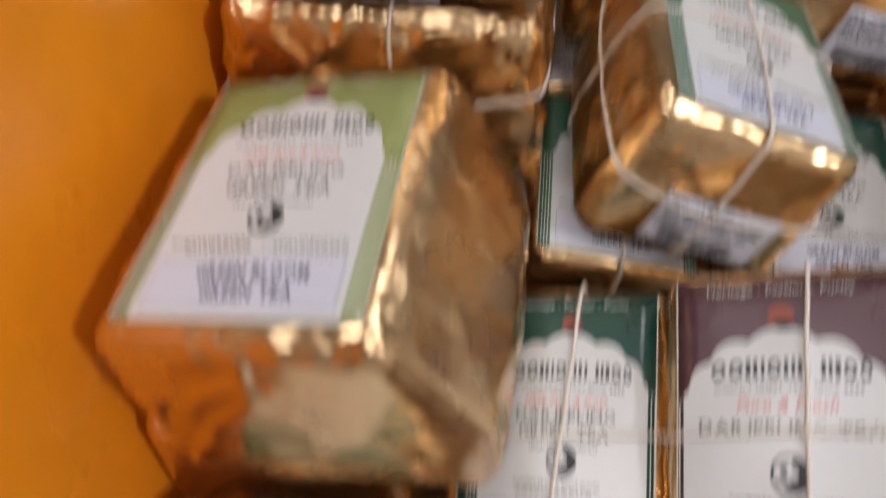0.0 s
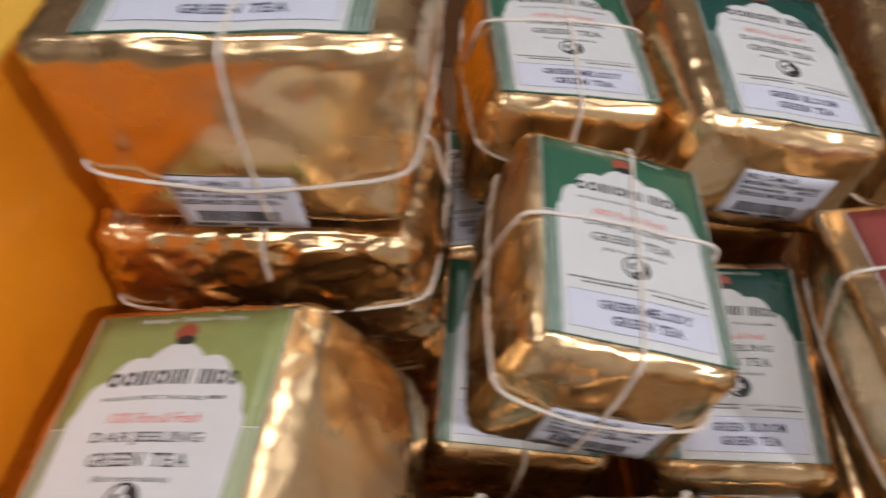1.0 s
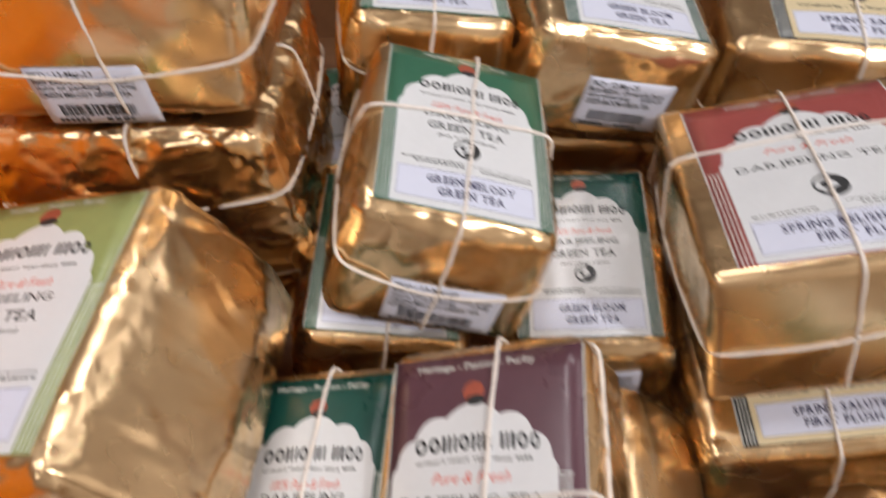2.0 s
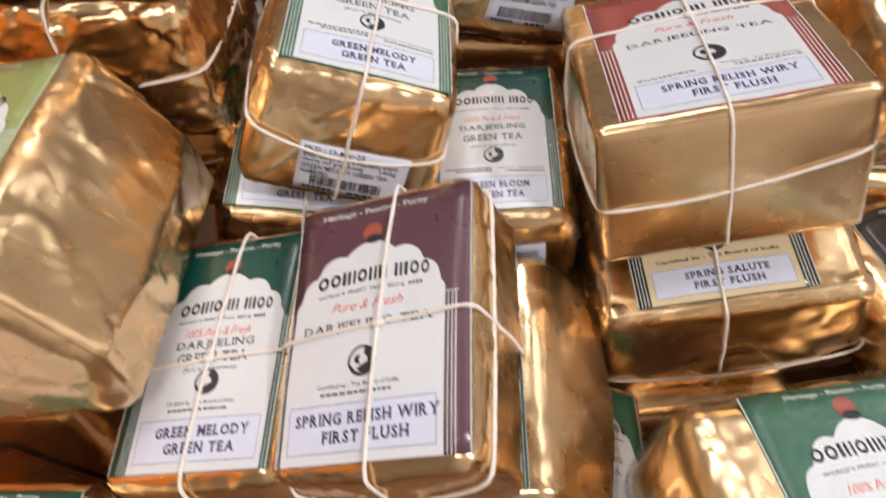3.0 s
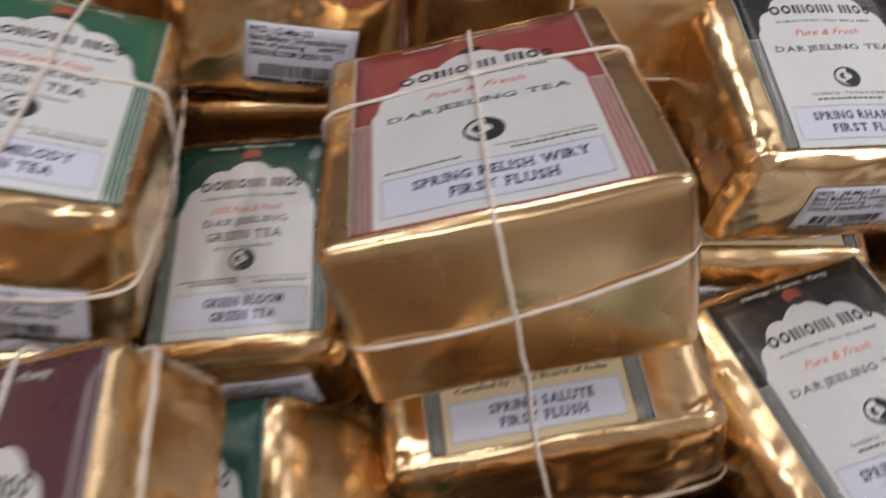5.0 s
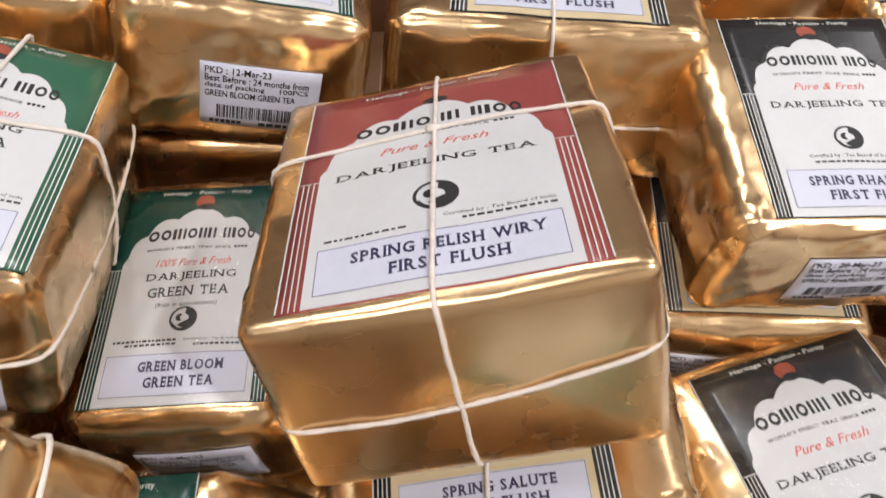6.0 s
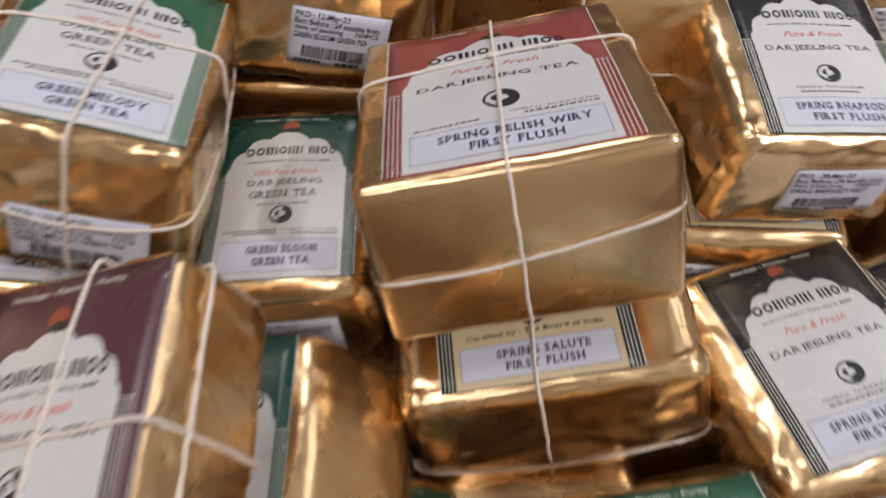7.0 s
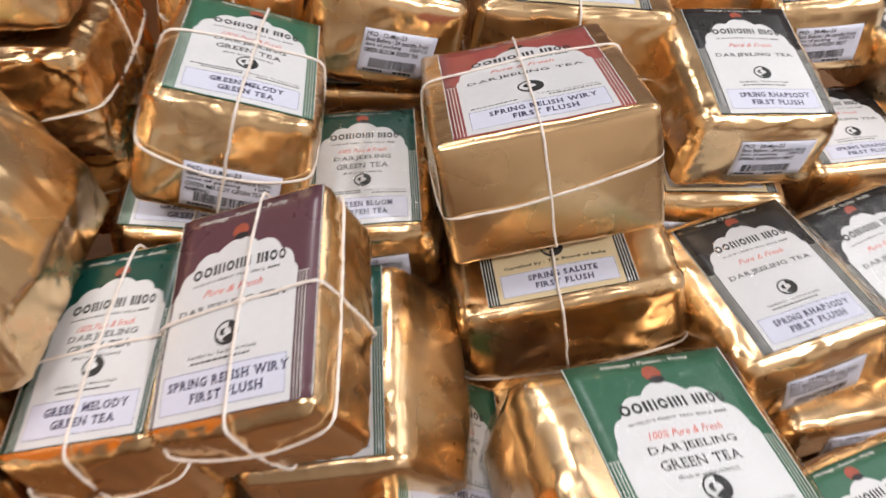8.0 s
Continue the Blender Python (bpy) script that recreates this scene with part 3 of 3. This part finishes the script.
# ---- setting ----
def setting():
    # Unseen room shell, added so the foil has reflections and bounced light.
    tagged(slab("floor", (-3, 3, -3, 3, FLOOR - 0.1, FLOOR), WOOD), "dark wooden floor out of view, added for reflections and bounce", "floor", kind="structure")
    tagged(slab("ceiling", (-3, 3, -3, 3, CEIL, CEIL + 0.1), CEILING), "cream ceiling out of view, added for reflections and bounce", "ceiling", kind="structure")
    for name, d in (("wall_south", (-3, 3, -3.1, -3, FLOOR, CEIL)), ("wall_west", (-3.1, -3, -3, 3, FLOOR, CEIL)), ("wall_east", (3, 3.1, -3, 3, FLOOR, CEIL)), ("wall_north", (-3, 3, 3, 3.1, FLOOR, CEIL))):
        tagged(slab(name, d, WALLS), "plain beige wall out of view, added for reflections and bounce", "wall", kind="structure")
    table = new("display_table")
    table.location = (0.25, 0.3, FLOOR)
    tagged(table, "dark wooden display table under the bin", "table")
    h = -0.02 - FLOOR
    slab("tabletop", (-0.5, 0.5, -0.42, 0.42, h - 0.03, h), TABLE, table, 0.003)
    for x in (-0.46, 0.42):
        for y in (-0.38, 0.34):
            slab("leg", (x, x + 0.04, y, y + 0.04, 0, h - 0.03), TABLE, table, 0.002)
    # Panels added above the packets, one for each light source.
    for x, y, sx, sy, watts in LAMPS:
        lamp = new("unseen_ceiling_light")
        lamp.location = (x, y, CEIL)
        tagged(lamp, "flat warm white ceiling light panel, unseen, added to light the packets", "ceiling light", "ceiling lights")
        slab("diffuser", (-sx / 2, sx / 2, -sy / 2, sy / 2, -0.03, -0.02), DIFFUSER, lamp)
        bm = bmesh.new()
        e = 0.02
        for d in ((-sx / 2 - e, -sx / 2, -sy / 2 - e, sy / 2 + e), (sx / 2, sx / 2 + e, -sy / 2 - e, sy / 2 + e), (-sx / 2, sx / 2, -sy / 2 - e, -sy / 2), (-sx / 2, sx / 2, sy / 2, sy / 2 + e)):
            box(bm, *d, -0.035, 0)
        part("frame", bm, METAL, lamp)


setting()


def brick_wall():
    """The low dark brick wall behind the bin: mortar with single bricks proud of it."""
    wall = tagged(slab("wall_low", (-1.11, 1.66, 0.9, 1.0, FLOOR, 0.425), MORTAR), "low dark brown brick wall with pale mortar", "wall", kind="structure")
    kinds = []
    for n in range(4):
        bm = box(bmesh.new(), -0.1, 0.1, 0, 0.012, -0.0285, 0.0285)
        for v in bm.verts:
            v.co += Vector((random.uniform(-0.003, 0.003), random.uniform(-0.002, 0.002), random.uniform(-0.002, 0.002)))
        me = bpy.data.meshes.new("brick")
        bm.to_mesh(me)
        bm.free()
        me.materials.append(BRICK)
        kinds.append(me)
    for row in range(18):
        for col in range(13 - row % 2):
            ob = new("brick", random.choice(kinds))
            ob.parent = wall
            ob.location = (-1.0 + 0.212 * col + (0.106 if row % 2 else 0), 0.891, FLOOR + 0.036 + 0.069 * row)


brick_wall()


def display_bin():
    """The painted bin: a high side board, low others, and its bottom."""
    thing = new("display_bin")
    thing.matrix_world = pose(-0.1326, 0.0, -0.02, 0, 0, -7.3)
    tagged(thing, "orange painted display bin, its top edge yellower as if lit", "bin")
    slab("side_board", (-0.014, 0.008, -0.1, 0.66, 0, 0.302), BOARD, thing, 0.0008, "orange side board")
    # Thin strip that paints the light falling on the board's top.
    slab("lit_edge_band", (-0.0145, 0.0085, -0.1, 0.66, 0.302, 0.3045), RIM_LIT, thing, 0.0006, "top edge of the board, coloured yellower as if lit from above")
    slab("bottom_board", (0.008, 0.83, -0.1, 0.66, 0, 0.012), BOTTOM_SHADE, thing)
    slab("back_board", (0.008, 0.83, 0.66, 0.676, 0, 0.16), BOTTOM_SHADE, thing)
    slab("front_board", (0.008, 0.83, -0.116, -0.1, 0, 0.06), BOTTOM_SHADE, thing)
    slab("end_board", (0.83, 0.846, -0.116, 0.676, 0, 0.12), BOTTOM_SHADE, thing)


display_bin()

MELODY, BLOOM = ("GREEN MELODY", "GREEN TEA"), ("GREEN BLOOM", "GREEN TEA")
RELISH, SALUTE, RHAPSODY = ("SPRING RELISH WIRY", "FIRST FLUSH"), ("SPRING SALUTE", "FIRST FLUSH"), ("SPRING RHAPSODY", "FIRST FLUSH")


def dates(day, name, extra="100PCS"):
    return ("PKD : " + day, "Best Before : 24 months from", "date of packing     " + extra, name)


TIED = (("along", 0.002, 0.003), ("across", 0.005, 0.002), ("belt", 0.034, 0.0, 0.007))
# ---- upper packets ----
tea_packet((0.1105, 0.2356, 0.2092), (-0.7, 18.9, -4), 0.0654, 0.0914, (0.006, 0.003, 0.006, 0.005), 0.062, "green", "green", MELODY,
           "cord-tied gold foil tea packet with green label on top of others", TIED, (0.003, 0.019, 0.044, 0.026, 0, dates("13-Mar-23", "GREEN MELODY GREEN TEA", "100g") + ("NAMRING",)))
tea_packet((0.1589, 0.2272, 0.1423), (7.4, -1.2, -5.1), 0.0591, 0.0860, (0.004, 0.004, 0.006, 0.006), 0.05, "teal", "green", BLOOM,
           "gold foil tea packet with dark green label, partly covered", (), (0.003, 0.022, 0.038, 0.024, 2, dates("12-Mar-23", "GREEN BLOOM GREEN TEA")), film=0.8)
tea_packet((0.2433, 0.2179, 0.1926), (-8.6, -8.9, -3.1), 0.0823, 0.1027, (0.010, 0.010, 0.006, 0.004), 0.066, "red", "tea", RELISH,
           "large cord-tied gold foil tea packet with red label", (("along", 0.0, 0.002), ("across", 0.018, 0.002), ("belt", 0.034, 0.006, 0.002)), flare=0.02, rnd=0.0035, rough=0.5, smooth_end=True, size=0.034)
tea_packet((0.101, 0.3546, 0.2164), (-1.5, 11.4, 1.7), 0.0670, 0.0946, (0.004, 0.003, 0.006, 0.005), 0.06, "green", "green", MELODY,
           "cord-tied gold foil tea packet with green label at the back", TIED)
tea_packet((0.1915, 0.3392, 0.2099), (3.8, 15.6, 0.3), 0.0667, 0.0898, (0.012, 0.006, 0.006, 0.006), 0.06, "teal", "green", BLOOM,
           "gold foil tea packet with dark green label and date sticker", (), (0.004, 0.026, 0.042, 0.028, 0, dates("12-Mar-23", "GREEN BLOOM GREEN TEA")))
tea_packet((-0.0439, 0.1597, 0.2139), (-0.5, -8.8, -6.2), 0.0714, 0.1009, (0.006, 0.007, 0.006, 0.008), 0.075, "leaf", "green", ("GREEN BLOOM", "GREEN TEA"),
           "gold foil tea packet with light green label beside the board", (), flare=0.03, slope=0.018, rough=1.0, res=1.4, rnd=0.007)
tea_packet((0.0723, 0.2345, 0.1436), (4.1, 11.2, -3.6), 0.0652, 0.0858, (0.003, 0.004, 0.005, 0.004), 0.05, "green", "green", MELODY,
           "gold foil tea packet with green label, lying under another", (("along", 0.004, 0.002),))
tea_packet((-0.0065, 0.294, 0.302), (0, 1.4, -4.1), 0.0837, 0.1113, (0.018, 0.012, 0.006, 0.006), 0.072, "green", "green", MELODY,
           "big cord-tied gold foil tea packet with date sticker against board", (("along", 0.004, 0.003), ("across", 0.02), ("belt", 0.026, 0.0, 0.006)),
           (-0.008, 0.012, 0.042, 0.026, 0, dates("13-Mar-23", "GREEN MELODY GREEN TEA", "250g")), rough=1.2, flare=-0.1)
tea_packet((0.1055, 0.1036, 0.1762), (13.4, -20.6, -11.1), 0.0674, 0.0924, (0.003, 0.0005, 0.005, 0.005), 0.048, "purple", "tea", RELISH,
           "cord-tied gold foil tea packet with purple label", (TIED[0], ("across", -0.0025, 0.002), TIED[2]), lift=0.0, shift=-0.05, flare=0.0, bulge=0.001)
tea_packet((0.0415, 0.1191, 0.1466), (7.7, -14.4, -9.3), 0.0621, 0.0929, (0.004, 0.003, 0.005, 0.005), 0.06, "teal", "green", MELODY,
           "cord-tied gold foil tea packet with dark green label", (TIED[0], ("across", -0.006, 0.002), TIED[2]), lift=0.0, shift=0.035, size=0.05)
tea_packet((0.1275, 0.123, 0.111), (8.5, -7.9, -6.3), 0.0617, 0.1000, (0.004, 0.009, 0.002, 0.006), 0.06, "teal", "green", BLOOM,
           "gold foil tea packet with dark green label under purple one", (), flare=0.04, slope=0.018, rough=0.65, film=0.8)
tea_packet((0.2523, 0.1862, 0.1161), (4.9, -9.1, -3.4), 0.0762, 0.0857, (0.016, 0.022, 0.005, 0.006), 0.07, "black", "cream", SALUTE,
           "cord-tied gold foil tea packet with cream label under red one", (("along", 0.0, 0.002), ("belt", 0.02, 0.0, 0.004)), flare=0.1, size=0.036)
tea_packet((0.2779, 0.0444, 0.1161), (1.3, 7.5, 6.5), 0.0798, 0.1015, (0.024, 0.006, 0.006, 0.006), 0.065, "green", "green", MELODY,
           "gold foil tea packet with bright green label in clear film", (), rnd=0.014, rough=1.0, film=1.2)
tea_packet((0.3681, 0.1532, 0.1004), (0.1, -8.2, 6.9), 0.0659, 0.0937, (0.012, 0.004, 0.006, 0.006), 0.05, "black", "tea", RHAPSODY,
           "gold foil tea packet with black label, tilted", (), (0.0, 0.02, 0.044, 0.027, 2, dates("28-Mar-23", "SPRING RHAPSODY FIRST")), film=1.0)
tea_packet((0.4451, 0.1566, 0.0955), (8.4, -4.4, 14.5), 0.0639, 0.0877, (0.01, 0.004, 0.006, 0.006), 0.05, "black", "tea", RHAPSODY,
           "gold foil tea packet with black label beside another", (), (0.0, 0.02, 0.044, 0.027, 0, dates("28-Mar-23", "SPRING RHAPSODY FIRST")), film=1.0)
tea_packet((0.384, 0.2499, 0.1718), (10.9, 2.6, -4.7), 0.0629, 0.0887, (0.012, 0.004, 0.006, 0.005), 0.052, "black", "tea", RHAPSODY,
           "gold foil tea packet with black label and date sticker", (), (0.004, 0.026, 0.042, 0.026, 0, dates("28-Mar-23", "SPRING RHAPSODY FIRST")))
tea_packet((0.3058, 0.3484, 0.19), (0.2, 4.0, -10.0), 0.0794, 0.1095, (0.022, 0.016, 0.006, 0.006), 0.07, "black", "cream", SALUTE,
           "cord-tied gold foil tea packet with cream label at the back", (("along", 0.0, 0.002), ("belt", 0.03)))

tea_packet((-0.018, 0.286, 0.223), (0, 2, -4), 0.1, 0.095, (0.008, 0.008, 0.005, 0.005), 0.058, "green", "", MELODY,
           "crumpled cord-tied gold foil tea packet under a big one", (("along", 0.006, 0.002), ("across", 0.0, 0.004), ("belt", 0.024, 0.004, 0.004)), rough=2.3, res=1.6, group="tea packets in lower layers")
tea_packet((-0.022, 0.290, 0.168), (0, 3, -3), 0.1, 0.095, (0.008, 0.012, 0.005, 0.005), 0.06, "green", "", MELODY,
           "crumpled cord-tied gold foil tea packet near the bottom", (("across", 0.01, 0.004), ("belt", 0.03, 0.004, 0.004)), rough=2.3, res=1.6, group="tea packets in lower layers")

# ---- lower packets ----
TONES = {"teal": "dark green", "green": "green", "black": "black-edged", "red": "red"}
for at, turn, w, h, th, colour, kind, lines, sticker in (
    ((0.160, 0.215, 0.082), (4, 2, -3), 0.075, 0.09, 0.05, "teal", "", BLOOM, None),
    ((0.170, 0.345, 0.146), (3, 6, -3), 0.08, 0.088, 0.05, "teal", "green", BLOOM, None),
    ((0.3705, 0.2555, 0.109), (2, 0, -11), 0.078, 0.096, 0.05, "black", "cream", SALUTE, (-0.012, 0.02, 0.042, 0.026, 0, dates("28-Mar-23", "SPRING SALUTE FIRST"))),
    ((0.467, 0.347, 0.176), (2, -4, -8), 0.066, 0.088, 0.05, "black", "tea", RHAPSODY, (0.002, 0.022, 0.042, 0.026, 0, dates("28-Mar-23", "SPRING RHAPSODY FIRST"))),
    ((0.540, 0.310, 0.150), (2, -6, 8), 0.066, 0.088, 0.05, "black", "tea", RHAPSODY, None),
    ((0.475, 0.270, 0.105), (2, -2, -4), 0.07, 0.088, 0.05, "black", "tea", RHAPSODY, None),
    ((0.405, 0.138, 0.052), (4, 2, 4), 0.085, 0.098, 0.05, "black", "", RHAPSODY, (0.0, 0.026, 0.042, 0.026, 0, dates("28-Mar-23", "SPRING RHAPSODY FIRST"))),
    ((0.480, 0.115, 0.052), (4, 2, -4), 0.07, 0.098, 0.05, "black", "", RHAPSODY, None),
    ((0.375, 0.020, 0.065), (2, -4, 12), 0.07, 0.088, 0.05, "green", "green", MELODY, None),
    ((0.185, 0.095, 0.070), (0, 30, -6), 0.066, 0.088, 0.05, "green", "green", MELODY, None),
    ((0.060, 0.330, 0.150), (0, 0, 5), 0.07, 0.09, 0.06, "green", "green", MELODY, None),
    ((0.245, 0.178, 0.046), (6, -4, -3), 0.1, 0.1, 0.05, "black", "", SALUTE, None),
    ((0.310, 0.060, 0.045), (0, 0, 5), 0.1, 0.1, 0.05, "green", "", SALUTE, None),
    ((0.118, 0.122, 0.05), (0, 0, -5), 0.1, 0.08, 0.06, "green", "", SALUTE, None),
    ((0.032, 0.138, 0.088), (0, 0, -5), 0.09, 0.08, 0.06, "green", "", SALUTE, None),
    ((-0.048, 0.040, 0.118), (0, 0, -6), 0.078, 0.1, 0.07, "green", "green", MELODY, None),
    ((-0.050, 0.160, 0.140), (0, 0, -7), 0.085, 0.1, 0.07, "leaf", "", MELODY, None),
    ((0.270, 0.290, 0.120), (0, 0, -5), 0.09, 0.1, 0.06, "red", "tea", RELISH, None),
    ((0.395, 0.375, 0.185), (0, 0, -3), 0.075, 0.09, 0.06, "black", "tea", RHAPSODY, None),
    ((0.300, 0.440, 0.185), (0, 0, -10), 0.075, 0.09, 0.06, "black", "cream", SALUTE, None),
    ((0.490, 0.420, 0.170), (0, 0, -3), 0.075, 0.09, 0.06, "black", "tea", RHAPSODY, None),
):
    tea_packet(at, turn, w - 0.008, h - 0.01, (0.006, 0.006, 0.006, 0.006), th, colour, kind, lines, f"gold foil tea packet with {TONES[colour]} label in lower layer" if kind else "plain crumpled gold foil tea packet in lower layer",
               (), sticker, "tea packets in lower layers", 0.7, smooth_end=not sticker)
